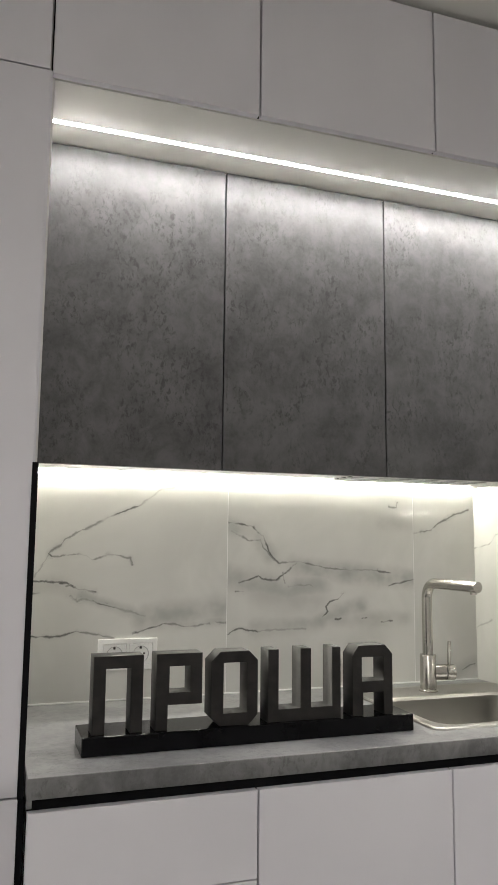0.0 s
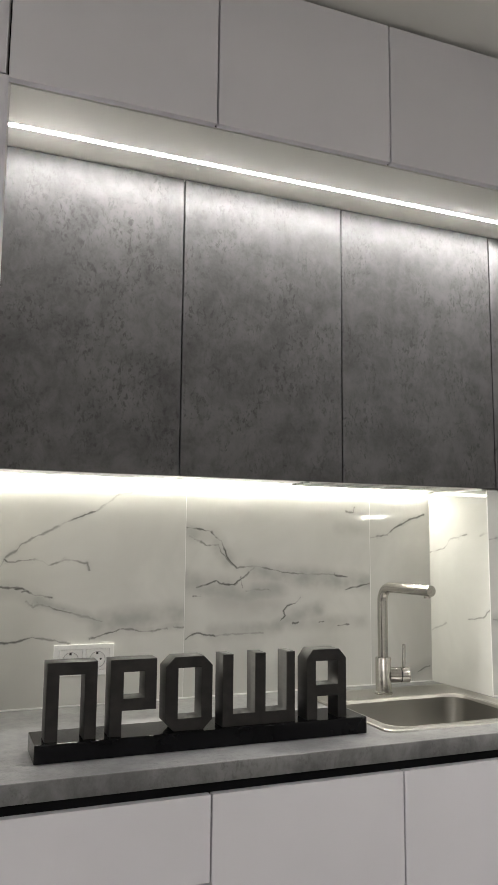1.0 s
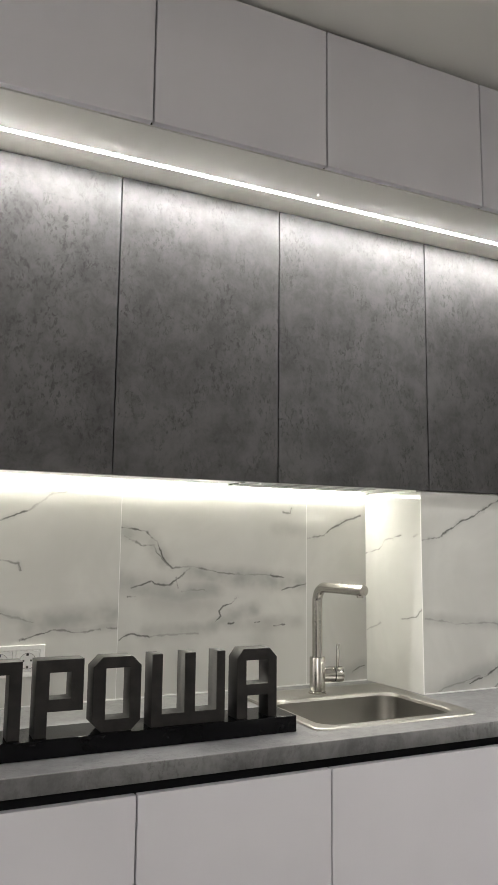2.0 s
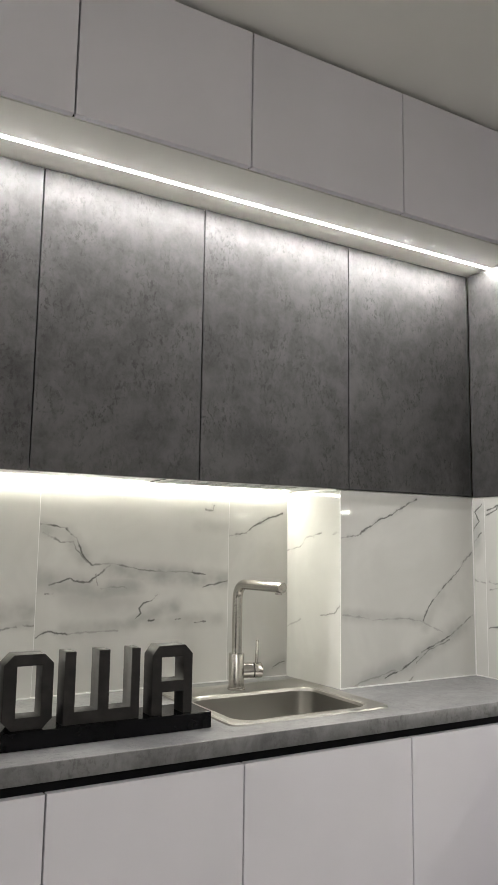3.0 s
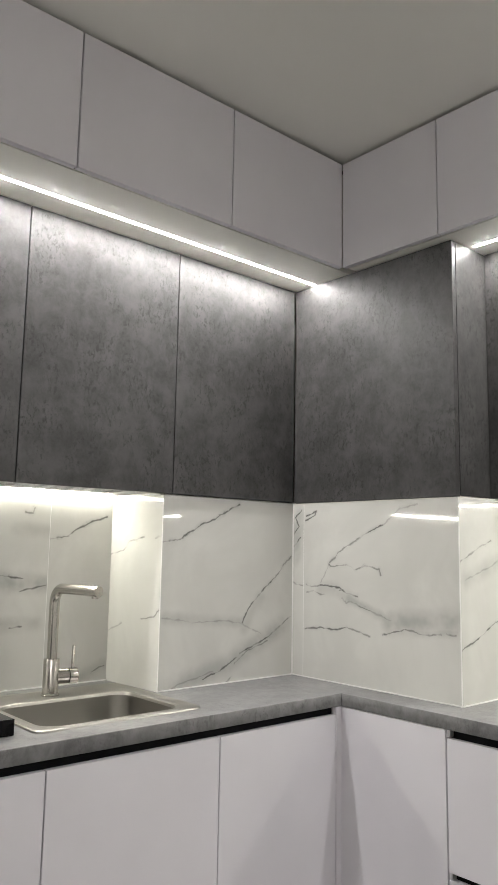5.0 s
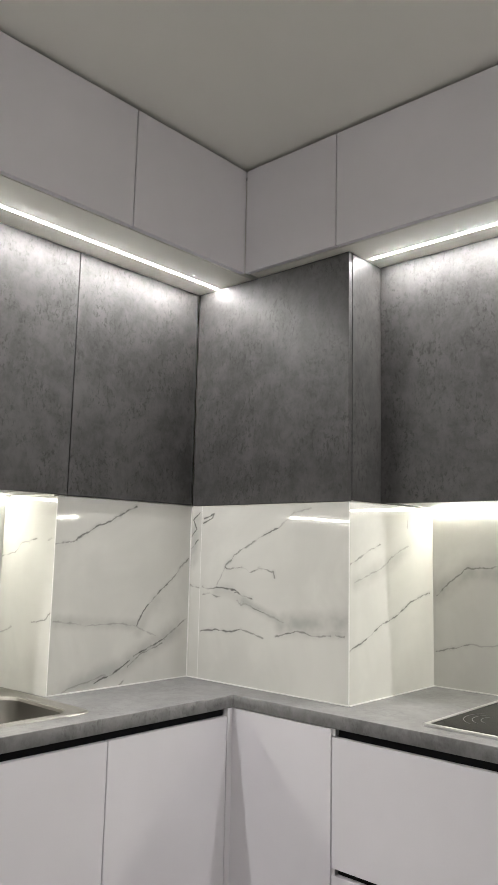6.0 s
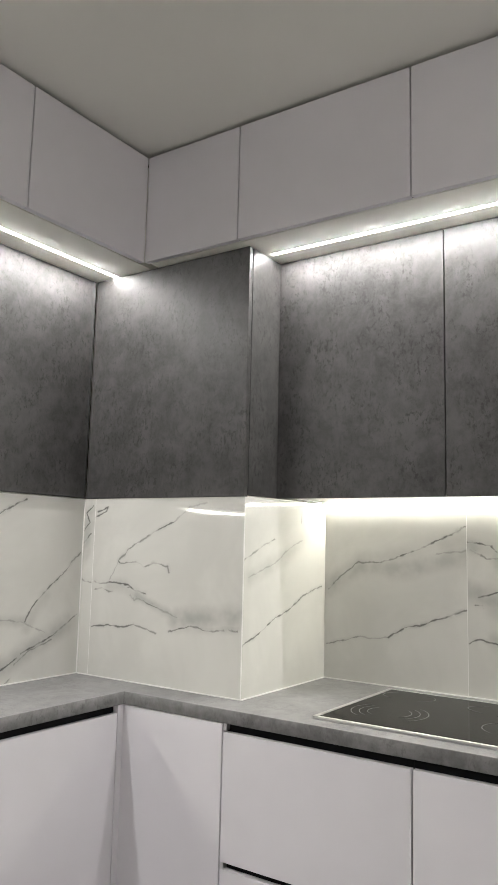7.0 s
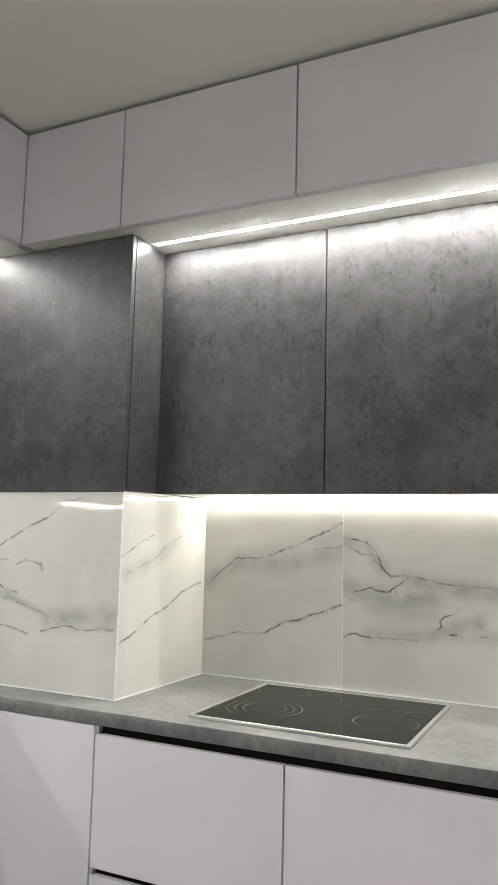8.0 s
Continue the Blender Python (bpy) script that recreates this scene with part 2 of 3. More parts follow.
PRINT_B = marble("marble print b", [
    (1.0, [(0.002, 0.461), (0.069, 0.454), (0.105, 0.427), (0.124, 0.38), (0.153, 0.347)]),
    (0.7, [(0.01, 0.438), (0.061, 0.416), (0.095, 0.42), (0.103, 0.393), (0.153, 0.347)]),
    (0.6, [(0.153, 0.347), (0.217, 0.353), (0.36, 0.332)]),
    (0.9, [(0.463, 0.328), (0.512, 0.32)]),
    (0.35, [(0.36, 0.332), (0.463, 0.328)]),
    (0.9, [(0.036, 0.298), (0.093, 0.314), (0.107, 0.304), (0.148, 0.302), (0.203, 0.346)]),
    (0.7, [(0.165, 0.323), (0.173, 0.296)]),
    (0.9, [(0.024, 0.276), (0.049, 0.273)]),
    (0.9, [(0.354, 0.262), (0.336, 0.247), (0.31, 0.242), (0.299, 0.226), (0.305, 0.214), (0.289, 0.197)]),
    (1.0, [(0.001, 0.159), (0.033, 0.174), (0.088, 0.164)]),
    (0.3, [(0.087, 0.165), (0.232, 0.164)]),
    (1.0, [(0.504, 0.284), (0.592, 0.301)]),
    (0.5, [(0.591, 0.345), (0.594, 0.293)]),
    (0.8, [(0.33, 0.19), (0.349, 0.193)]),
    (0.8, [(0.415, 0.191), (0.43, 0.193)]),
    (0.8, [(0.479, 0.181), (0.515, 0.18)]),
    (0.7, [(0.507, 0.518), (0.532, 0.515), (0.536, 0.53)]),
    (0.3, [(0.184, 0.286), (0.256, 0.288)])],
    [(0.022, 0.45, [(0.002, 0.451), (0.08, 0.44), (0.124, 0.373)]),
     (0.03, 0.5, [(0.003, 0.312), (0.185, 0.276), (0.285, 0.294)]),
     (0.026, 0.6, [(0.203, 0.34), (0.579, 0.301)]),
     (0.04, 0.3, [(0.101, 0.274), (0.273, 0.237)]),
     (0.022, 0.5, [(0.087, 0.171), (0.26, 0.176), (0.304, 0.202), (0.41, 0.226)]),
     (0.02, 0.3, [(0.483, 0.469), (0.593, 0.463)]),
     (0.02, 0.35, [(0.289, 0.195), (0.556, 0.185)])])
PRINT_C = marble("marble print c", [
    (0.9, [(0.002, 0.436), (0.056, 0.443), (0.152, 0.496), (0.202, 0.513), (0.306, 0.565)]),
    (0.5, [(0.544, 0.396), (0.45, 0.313)]),
    (0.8, [(0.45, 0.313), (0.357, 0.237), (0.323, 0.182)]),
    (0.3, [(0.008, 0.213), (0.13, 0.193), (0.254, 0.192), (0.323, 0.178), (0.405, 0.146)]),
    (0.6, [(0.539, 0.189), (0.427, 0.129), (0.316, 0.087)]),
    (0.9, [(0.44, 0.135), (0.316, 0.087)]),
    (0.8, [(0.3, 0.075), (0.23, 0.038), (0.168, 0.02)]),
    (0.5, [(0.433, 0.121), (0.348, 0.093), (0.294, 0.057)]),
    (0.6, [(0.282, 0.019), (0.255, 0.002)]),
    (0.3, [(0.05, 0.004), (0.089, 0.018), (0.209, 0.04)])],
    [(0.03, 0.45, [(0.5, 0.165), (0.266, 0.06), (0.032, 0.0)]),
     (0.018, 0.35, [(0.021, 0.21), (0.319, 0.183)]),
     (0.02, 0.25, [(0.4, 0.26), (0.33, 0.16)])])
PRINT_D = marble("marble print d", [
    (0.9, [(0.0, 0.152), (0.079, 0.176), (0.169, 0.218), (0.246, 0.233), (0.347, 0.28), (0.467, 0.303)]),
    (0.6, [(0.0, 0.392), (0.065, 0.425), (0.165, 0.459)]),
    (0.45, [(0.024, 0.344), (0.167, 0.381), (0.243, 0.427), (0.335, 0.454)]),
    (0.4, [(0.324, 0.512), (0.33, 0.55)])],
    [(0.025, 0.3, [(0.03, 0.345), (0.167, 0.381), (0.335, 0.454)])])
PRINT_E = marble("marble print e", [
    (0.6, [(0.01, 0.112), (0.127, 0.146)]),
    (0.4, [(0.127, 0.146), (0.169, 0.142), (0.23, 0.15)]),
    (1.0, [(0.23, 0.15), (0.289, 0.187), (0.348, 0.201), (0.492, 0.257)]),
    (0.5, [(0.015, 0.297), (0.064, 0.343), (0.127, 0.387)]),
    (0.5, [(0.127, 0.387), (0.197, 0.389), (0.278, 0.413)]),
    (0.9, [(0.278, 0.413), (0.357, 0.442), (0.49, 0.511)]),
    (0.4, [(0.396, 0.423), (0.491, 0.438)])],
    [(0.03, 0.45, [(0.015, 0.303), (0.127, 0.377), (0.279, 0.371), (0.484, 0.426)]),
     (0.03, 0.25, [(0.127, 0.396), (0.331, 0.427), (0.484, 0.467)])])
PRINT_F = marble("marble print f", [
    (0.8, [(0.003, 0.439), (0.053, 0.447), (0.1, 0.477), (0.144, 0.497), (0.197, 0.515)]),
    (0.6, [(0.169, 0.031), (0.212, 0.047)])], [(0.02, 0.3, [(0.1, 0.01), (0.212, 0.05)])])
PRINT_S = marble("marble print s", [
    (1.0, [(0.006, 0.47), (0.03, 0.50), (0.012, 0.53), (0.04, 0.555)]), (0.9, [(0.005, 0.43), (0.035, 0.46)]), (0.5, [(0.0, 0.31), (0.05, 0.30)])],
    [(0.03, 0.5, [(0.01, 0.40), (0.03, 0.53)])])
PRINT_G = marble("marble print g", [
    (0.6, [(0.0, 0.393), (0.067, 0.411), (0.098, 0.437), (0.173, 0.453)]),
    (0.4, [(0.23, 0.45), (0.276, 0.465)]),
    (0.4, [(0.001, 0.156), (0.072, 0.183)]),
    (0.5, [(0.169, 0.204), (0.233, 0.213), (0.267, 0.243)])], [(0.05, 0.12, [(0.1, 0.05), (0.25, 0.1)])])


# ---- mesh helpers ----
def box(x0, x1, y0, y1, z0, z1, soft=0.0, bm=None):
    bm = bm or bmesh.new()
    c = [bm.verts.new(v) for v in ((x0, y0, z0), (x1, y0, z0), (x1, y1, z0), (x0, y1, z0), (x0, y0, z1), (x1, y0, z1), (x1, y1, z1), (x0, y1, z1))]
    faces = [bm.faces.new([c[i] for i in f]) for f in ((3, 2, 1, 0), (4, 5, 6, 7), (0, 1, 5, 4), (1, 2, 6, 5), (2, 3, 7, 6), (3, 0, 4, 7))]
    if soft:
        edges = list({e for f in faces for e in f.edges})
        bmesh.ops.bevel(bm, geom=edges, offset=soft, segments=2, profile=0.6, affect="EDGES")
    return bm


def loft(loops, close_start=False, close_end=False, bm=None):
    """A skin over closed loops of equally many points."""
    bm = bm or bmesh.new()
    rings = [[bm.verts.new(p) for p in ring] for ring in loops]
    n = len(rings[0])
    for a, b in zip(rings, rings[1:]):
        for i in range(n):
            bm.faces.new((a[i], a[(i + 1) % n], b[(i + 1) % n], b[i]))
    if close_start:
        bm.faces.new(rings[0][::-1])
    if close_end:
        bm.faces.new(rings[-1])
    return bm


def lathe(profile, m, n=32, bm=None):
    """Turns (radius, height) pairs round m's z axis."""
    rings = []
    for r, h in profile:
        rings.append([m @ Vector((r * math.cos(math.tau * i / n), r * math.sin(math.tau * i / n), h)) for i in range(n)])
    return loft(rings, True, True, bm)


def sweep(points, r, n=20):
    """A round tube along points."""
    pts = [Vector(p) for p in points]
    side = Vector((1, 0, 0))
    rings = []
    for i, p in enumerate(pts):
        d = (pts[min(i + 1, len(pts) - 1)] - pts[max(i - 1, 0)]).normalized()
        side = (side - d * side.dot(d)).normalized()
        up = d.cross(side)
        rings.append([p + r * (math.cos(math.tau * k / n) * side + math.sin(math.tau * k / n) * up) for k in range(n)])
    return loft(rings, True, True)


def rounded(x0, x1, y0, y1, r, z, n=7):
    ring = []
    for cx, cy, a in ((x1 - r, y1 - r, 0), (x0 + r, y1 - r, 90), (x0 + r, y0 + r, 180), (x1 - r, y0 + r, 270)):
        for k in range(n + 1):
            w = math.radians(a + 90 * k / n)
            ring.append((cx + r * math.cos(w), cy + r * math.sin(w), z))
    return ring


def plate(name, outlines, half, soft):
    """A mesh from closed outlines (holes inside), thick by 2 * half about z = 0."""
    c = bpy.data.curves.new(name, "CURVE")
    c.dimensions, c.fill_mode, c.extrude, c.bevel_depth, c.bevel_resolution, c.offset = "2D", "BOTH", half - soft, soft, 2, -soft
    for outline in outlines:
        s = c.splines.new("POLY")
        s.points.add(len(outline) - 1)
        for pt, (x, y) in zip(s.points, outline):
            pt.co = (x, y, 0, 1)
        s.use_cyclic_u = True
    ob = bpy.data.objects.new(name, c)
    me = bpy.data.meshes.new_from_object(ob)
    bpy.data.objects.remove(ob)
    bpy.data.curves.remove(c)
    return me


def mesh_of(name, bm):
    bmesh.ops.recalc_face_normals(bm, faces=bm.faces)
    me = bpy.data.meshes.new(name)
    bm.to_mesh(me)
    bm.free()
    return me


def part(name, shape, mat, parent=None, label="", smooth=False, m=None):
    """One mesh object, from a bmesh or a mesh, under a thing or a part."""
    me = shape if isinstance(shape, bpy.types.Mesh) else mesh_of(name, shape)
    me.materials.clear()
    me.materials.append(mat)
    if smooth:
        me.polygons.foreach_set("use_smooth", [True] * len(me.polygons))
        me.set_sharp_from_angle(angle=radians(35))
    ob = new(name, me)
    ob.parent = parent
    if m is not None:
        ob.matrix_basis = m
    return tagged(ob, label) if label else ob


def thing(name, m, label, category, group="", kind=""):
    ob = new(name)
    ob.empty_display_size = 0.1
    ob.matrix_basis = m
    return tagged(ob, label, category, group, kind)


def along_sink(x, y):
    """Local x runs to the corner, y into the wall."""
    return pose(x, y, 0)


def along_hob(x, y):
    """Local x runs away from the corner, y into the wall."""
    return pose(x, y, 0, 0, 0, -90)


# ---- room ----
def structure(name, shape, mat, label, category):
    return tagged(part(name, shape, mat), label, category, kind="structure")


structure("floor", box(-1.6, 2.6, -2.9, 2.15, -0.1, 0.0), FLOORING, "grey matt floor under the kitchen units", "floor")
structure("ceiling", box(-1.6, 2.6, -2.9, 2.15, CEILING, CEILING + 0.1), PLASTER, "plain white painted ceiling above the tall cabinets", "ceiling")
structure("wall_north", box(-1.6, 2.6, 2.031, 2.15, 0.0, CEILING), WALL, "pale painted wall behind the sink run", "wall")
structure("wall_east", box(2.490, 2.6, -2.9, 2.031, 0.0, CEILING), WALL, "pale painted wall behind the hob run", "wall")
structure("wall_south", box(-1.5, 2.490, -2.9, -2.8, 0.0, CEILING), WALL, "pale painted wall behind the camera", "wall")
# unseen stand-in for a tall unit end; its lit face shows in tile reflections
structure("wall_return", box(1.90, 2.490, -0.80, RUN_END - 0.002, 0.0, CEILING), WALL, "plain pale block added out of view to end the hob run", "wall")
structure("wall_west", box(-1.6, -1.5, -2.9, 2.031, 0.0, CEILING), WALL, "pale painted side wall beside the tall unit", "wall")

bm = box(STEP_X + 0.009, 2.490, BOX_Y + 0.009, 2.031, 0.0, BOX_TOP)
box(BOX_X + 0.009, 2.490, STEP_Y + 0.009, BOX_Y + 0.009, 0.0, BOX_TOP, bm=bm)
box(STEP_X + 0.0005, 2.490, 1.78, 2.031, BOX_TOP, UNDER_Z, bm=bm)
box(2.02, 2.490, STEP_Y + 0.022, 1.78, BOX_TOP, UNDER_Z, bm=bm)
structure("corner_boxing", bm, WALL, "boxed-in plaster corner behind the marble tiles", "wall")

# ---- tiled splashback ----
splash = thing("backsplash", pose(0, 0, 0), "white marble-look glossy tiles with grey veins above the worktop", "backsplash", kind="structure")


def tile(m, u0, u1, mat, v1=UNDER_Z - TOP):
    """A slab piece; its origin is the lower left corner of the printed slab."""
    bm = box(u0 + 0.0008, u1 - 0.0008, 0.0, 0.008, 0.0, v1, 0.0007)
    return part("tile", bm, mat, splash, m=m)


SINK_WALL = lambda x: pose(x, BACK_Y, TOP)
tile(SINK_WALL(0.015), 0.05, 0.598, PRINT_A)
tile(SINK_WALL(0.613), 0.0, 0.591, PRINT_B)
tile(SINK_WALL(1.204), 0.0, STEP_X + 0.008 - 1.204, PRINT_F)
BOXED = BOX_TOP - TOP
tile(pose(STEP_X - 0.018, BACK_Y, TOP, 0, 0, -86.1), 0.0, BACK_Y - BOX_Y, PRINT_G, BOXED)
tile(pose(STEP_X, BOX_Y, TOP), 0.0, BOX_X + 0.008 - STEP_X, PRINT_C, BOXED)
tile(pose(BOX_X, BOX_Y, TOP, 0, 0, -90), 0.0, 0.052, PRINT_S, BOXED)
tile(pose(BOX_X, 1.705, TOP, 0, 0, -90), 0.0, 1.705 - STEP_Y, PRINT_A, BOXED)
tile(pose(BOX_X, STEP_Y, TOP), 0.0, BACK_X + 0.008 - BOX_X, PRINT_D, BOXED)
HOB_WALL = lambda y: pose(BACK_X, y, TOP, 0, 0, -90)
tile(HOB_WALL(STEP_Y), 0.0, STEP_Y - 0.597, PRINT_E)
tile(HOB_WALL(0.597), 0.0, 0.602, PRINT_B)
tile(HOB_WALL(-0.005), 0.0, -0.005 - RUN_END, PRINT_A)


def grout(m, u):
    """White joint between two tiles."""
    part("joint", box(u - 0.0008, u + 0.0008, 0.0004, 0.007, 0.0, UNDER_Z - TOP), SILICONE, splash, "white grout joint", m=m)


grout(SINK_WALL(0.015), 0.598)
grout(SINK_WALL(0.613), 0.591)
grout(HOB_WALL(STEP_Y), STEP_Y - 0.597)
grout(HOB_WALL(0.597), 0.602)
part("joint", box(0.0512, 0.0528, 0.0004, 0.007, 0.0, BOXED), SILICONE, splash, "white grout joint", m=pose(BOX_X, BOX_Y, TOP, 0, 0, -90))


def bead(name, x0, x1, y0, y1, z0=TOP, z1=TOP + 0.004):
    structure(name, box(x0, x1, y0, y1, z0, z1, 0.001), SILICONE, "white silicone bead where the tiles meet the worktop", "trim")


bead("trim_1", 0.068, STEP_X - 0.019, BACK_Y - 0.004, BACK_Y - 0.0005)
bead("trim_2", STEP_X, BOX_X, BOX_Y - 0.004, BOX_Y - 0.0005)
bead("trim_3", BOX_X - 0.004, BOX_X - 0.0005, STEP_Y, BOX_Y - 0.004)
bead("trim_4", BOX_X, BACK_X, STEP_Y - 0.004, STEP_Y - 0.0005)
bead("trim_5", BACK_X - 0.004, BACK_X - 0.0005, RUN_END, STEP_Y - 0.004)
bead("trim_6", STEP_X - 0.0012, STEP_X - 0.0004, BOX_Y - 0.0012, BOX_Y + 0.002, TOP, BOX_TOP)
bead("trim_7", BOX_X - 0.0012, BOX_X - 0.0004, STEP_Y - 0.0012, STEP_Y + 0.002, TOP, BOX_TOP)
bead("trim_8", BOX_X - 0.004, BOX_X - 0.0005, BOX_Y - 0.004, BOX_Y - 0.0005, TOP + 0.004, BOX_TOP)

# ---- worktop ----
outer = [(0.066, SINK_FRONT), (HOB_FRONT, SINK_FRONT), (HOB_FRONT, RUN_END), (BACK_X, RUN_END), (BACK_X, STEP_Y), (BOX_X, STEP_Y), (BOX_X, BOX_Y), (STEP_X, BOX_Y),
         (STEP_X, BACK_Y), (0.066, BACK_Y)]
cut = [(0.958, 1.520), (1.392, 1.520), (1.392, 1.925), (0.958, 1.925)]
worktop = part("worktop", plate("worktop", [outer, cut], SLAB / 2, 0.0015), SLAB_GREY, m=pose(0, 0, TOP - SLAB / 2))
part("seam", box(HOB_FRONT - 0.0007, HOB_FRONT + 0.0004, SINK_FRONT - 0.0006, SINK_FRONT + 0.0004, -SLAB / 2 + 0.001, SLAB / 2 - 0.001), DARK, worktop, "dark glued corner seam")
tagged(worktop, "light grey concrete-look laminate worktop along both kitchen runs", "worktop")


# ---- base units ----
def base_unit(m, wide, drawers=(), gap=True, top=0.841, label="white handleless base cabinet under the concrete worktop"):
    """Doors start at local y = 0.002; drawers: heights of the joints between fronts, with their gaps."""
    unit = thing("base_cabinet", m, label, "cabinet", "base cabinets under the worktop")
    part("body", box(0.001, wide - 0.001, 0.030, 0.56, 0.10, 0.80), WHITE_EDGE, unit)
    part("plinth", box(0.0, wide, 0.06, 0.075, 0.0, 0.099), DARK, unit, "dark recessed plinth")
    # black sheet added so the gaps between fronts look shaded
    part("seal", box(0.0, wide, 0.0212, 0.0295, 0.10, 0.7995), BLACK, unit, "black sheet standing in for shade in the gaps between fronts")
    edges = [top]
    for z, slot in drawers:
        edges += [z, z - slot]
    edges.append(0.105)
    for high, low in zip(edges[::2], edges[1::2]):
        part("drawer_front" if drawers else "door", box(0.0019, wide - 0.0019, 0.002, 0.020, low, high, 0.0012), WHITE, unit)
    if gap:
        part("grip_channel", box(0.0, wide, 0.0215, 0.029, 0.8, TOP - SLAB - 0.0005), BLACK, unit, "black recessed grip channel")
    for z, slot in drawers:
        if slot > 0.01:
            part("grip_channel", box(0.012, wide, 0.0205, 0.0211, z - 0.04, z + 0.03), BLACK, unit, "black recessed grip channel")
    return unit


S = lambda x: along_sink(x, SINK_FRONT)
base_unit(S(0.066), 0.429, [(0.682, 0.003), (0.40, 0.003)], label="white handleless drawer unit under the lettered sign")
base_unit(S(0.495), 0.434)
base_unit(S(0.929), 0.482, label="white handleless sink cabinet beneath the steel sink")
base_unit(S(1.411), 0.440, label="white handleless base cabinet beside the inner corner")
structure("filler_1", box(0.066, 0.075, SINK_FRONT + 0.002, SINK_FRONT + 0.028, 0.849, TOP - SLAB), SLAB_GREY, "grey end cap of the grip channel", "trim")
structure("filler_2", box(1.8525, HOB_FRONT + 0.003, SINK_FRONT + 0.002, SINK_FRONT + 0.020, 0.10, TOP - SLAB - 0.0005, 0.001), WHITE, "white filler strip in the inner corner", "trim")
Hb = lambda y: along_hob(HOB_FRONT, y)
base_unit(Hb(1.4335), 0.3665, gap=False, top=TOP - SLAB - 0.002, label="white corner filler door without a grip channel")
base_unit(Hb(1.066), 0.534, [(0.514, 0.017)], label="white two-drawer unit with black grip channels under the hob")
base_unit(Hb(0.531), 0.534, [(0.514, 0.017)], label="white two-drawer unit with black grip channels under the hob")
base_unit(Hb(-0.004), -0.004 - RUN_END, [(0.514, 0.017)], label="narrow white drawer unit at the end of the hob run")
for i, (z0, z1) in enumerate(((0.8455, TOP - SLAB), (0.497, 0.514))):
    structure(f"filler_{i + 3}", box(HOB_FRONT + 0.004, HOB_FRONT + 0.02, 1.0545, 1.065, z0, z1), ALUMINIUM, "grey metal end cap of the grip channel", "trim")


# ---- grey wall units ----
def door_pair(name, m, wide, front, z0, z1, deep, under, mat, label, group, body_mat=None):
    unit = thing(name, m, label, "cabinet", group)
    part("body", box(0.001, wide - 0.001, 0.0222, deep, under, z1 - 0.004), body_mat or WHITE_EDGE, unit)
    # black sheet in place of the shade deep in the door gaps
    part("seal", box(0.0, wide, 0.0192, 0.0218, under, z1 + 0.001), BLACK, unit, "black sheet standing in for shade in the gaps round the door")
    part("door", box(0.0019, wide - 0.0019, 0.0, 0.018, z0, z1, 0.0009), mat, unit)
    return unit


GREY_LABEL = "dark concrete-look wall cabinet with a handleless door"
for x0, x1, label in ((0.066, 0.511, GREY_LABEL + " beside the tall unit"), (0.511, 0.963, GREY_LABEL), (0.963, 1.467, GREY_LABEL + " above the sink"), (1.467, CORNER_X - 0.002, GREY_LABEL + " in the corner")):
    door_pair("wall_cabinet", along_sink(x0, GREY_Y), x1 - x0, 0, GREY_Z0, GREY_Z1, 0.268, UNDER_Z + 0.002, GREY, label, "grey wall cabinets", WHITE_EDGE)
corner = thing("corner_cabinet", along_hob(CORNER_X, GREY_Y - 0.001), "dark concrete-look corner cabinet standing forward of the hob cabinets", "cabinet", "grey wall cabinets")
wide = GREY_Y - 1.095
part("door", box(0.0, wide, 0.0, 0.018, GREY_Z0 - 0.003, GREY_Z1, 0.0011), GREY, corner)
part("body", box(0.021, wide - 0.020, 0.0225, 0.48, UNDER_Z + 0.002, GREY_Z1 - 0.004), DARK, corner)
part("side_panel", box(wide - 0.0185, wide - 0.0005, 0.0225, 0.47, GREY_Z0 + 0.002, GREY_Z1, 0.0011), GREY, corner)
for y0, y1 in ((1.0945, 0.548), (0.548, 0.002), (0.002, RUN_END)):
    door_pair("wall_cabinet", along_hob(GREY_X, y0), y0 - y1, 0, GREY_Z0, GREY_Z1, 0.305, UNDER_Z + 0.002, GREY, GREY_LABEL + " above the hob worktop", "grey wall cabinets", WHITE_EDGE)

# drip tray opening over the sink
tray = thing("drip_tray", pose(0, 0, 0), "dark steel drip tray let into the cabinet floor above the sink", "tray")
part("pan", box(0.895, 1.335, 1.800, 1.925, UNDER_Z - 0.0005, UNDER_Z + 0.0015), DARK, tray)
for y in (1.797, 1.838, 1.880, 1.922):
    part("rail", box(0.890, 1.340, y, y + 0.007, UNDER_Z - 0.0030, UNDER_Z - 0.0007, 0.0008), PLASTIC, tray)
structure("trim_10", box(0.068, 0.890, 1.893, 1.897, UNDER_Z + 0.0005, UNDER_Z + 0.0016), ALUMINIUM, "thin grey joint strip in the cabinet floor", "trim")

# ---- white top units ----
WHITE_LABEL = "white satin handleless cabinet below the ceiling"
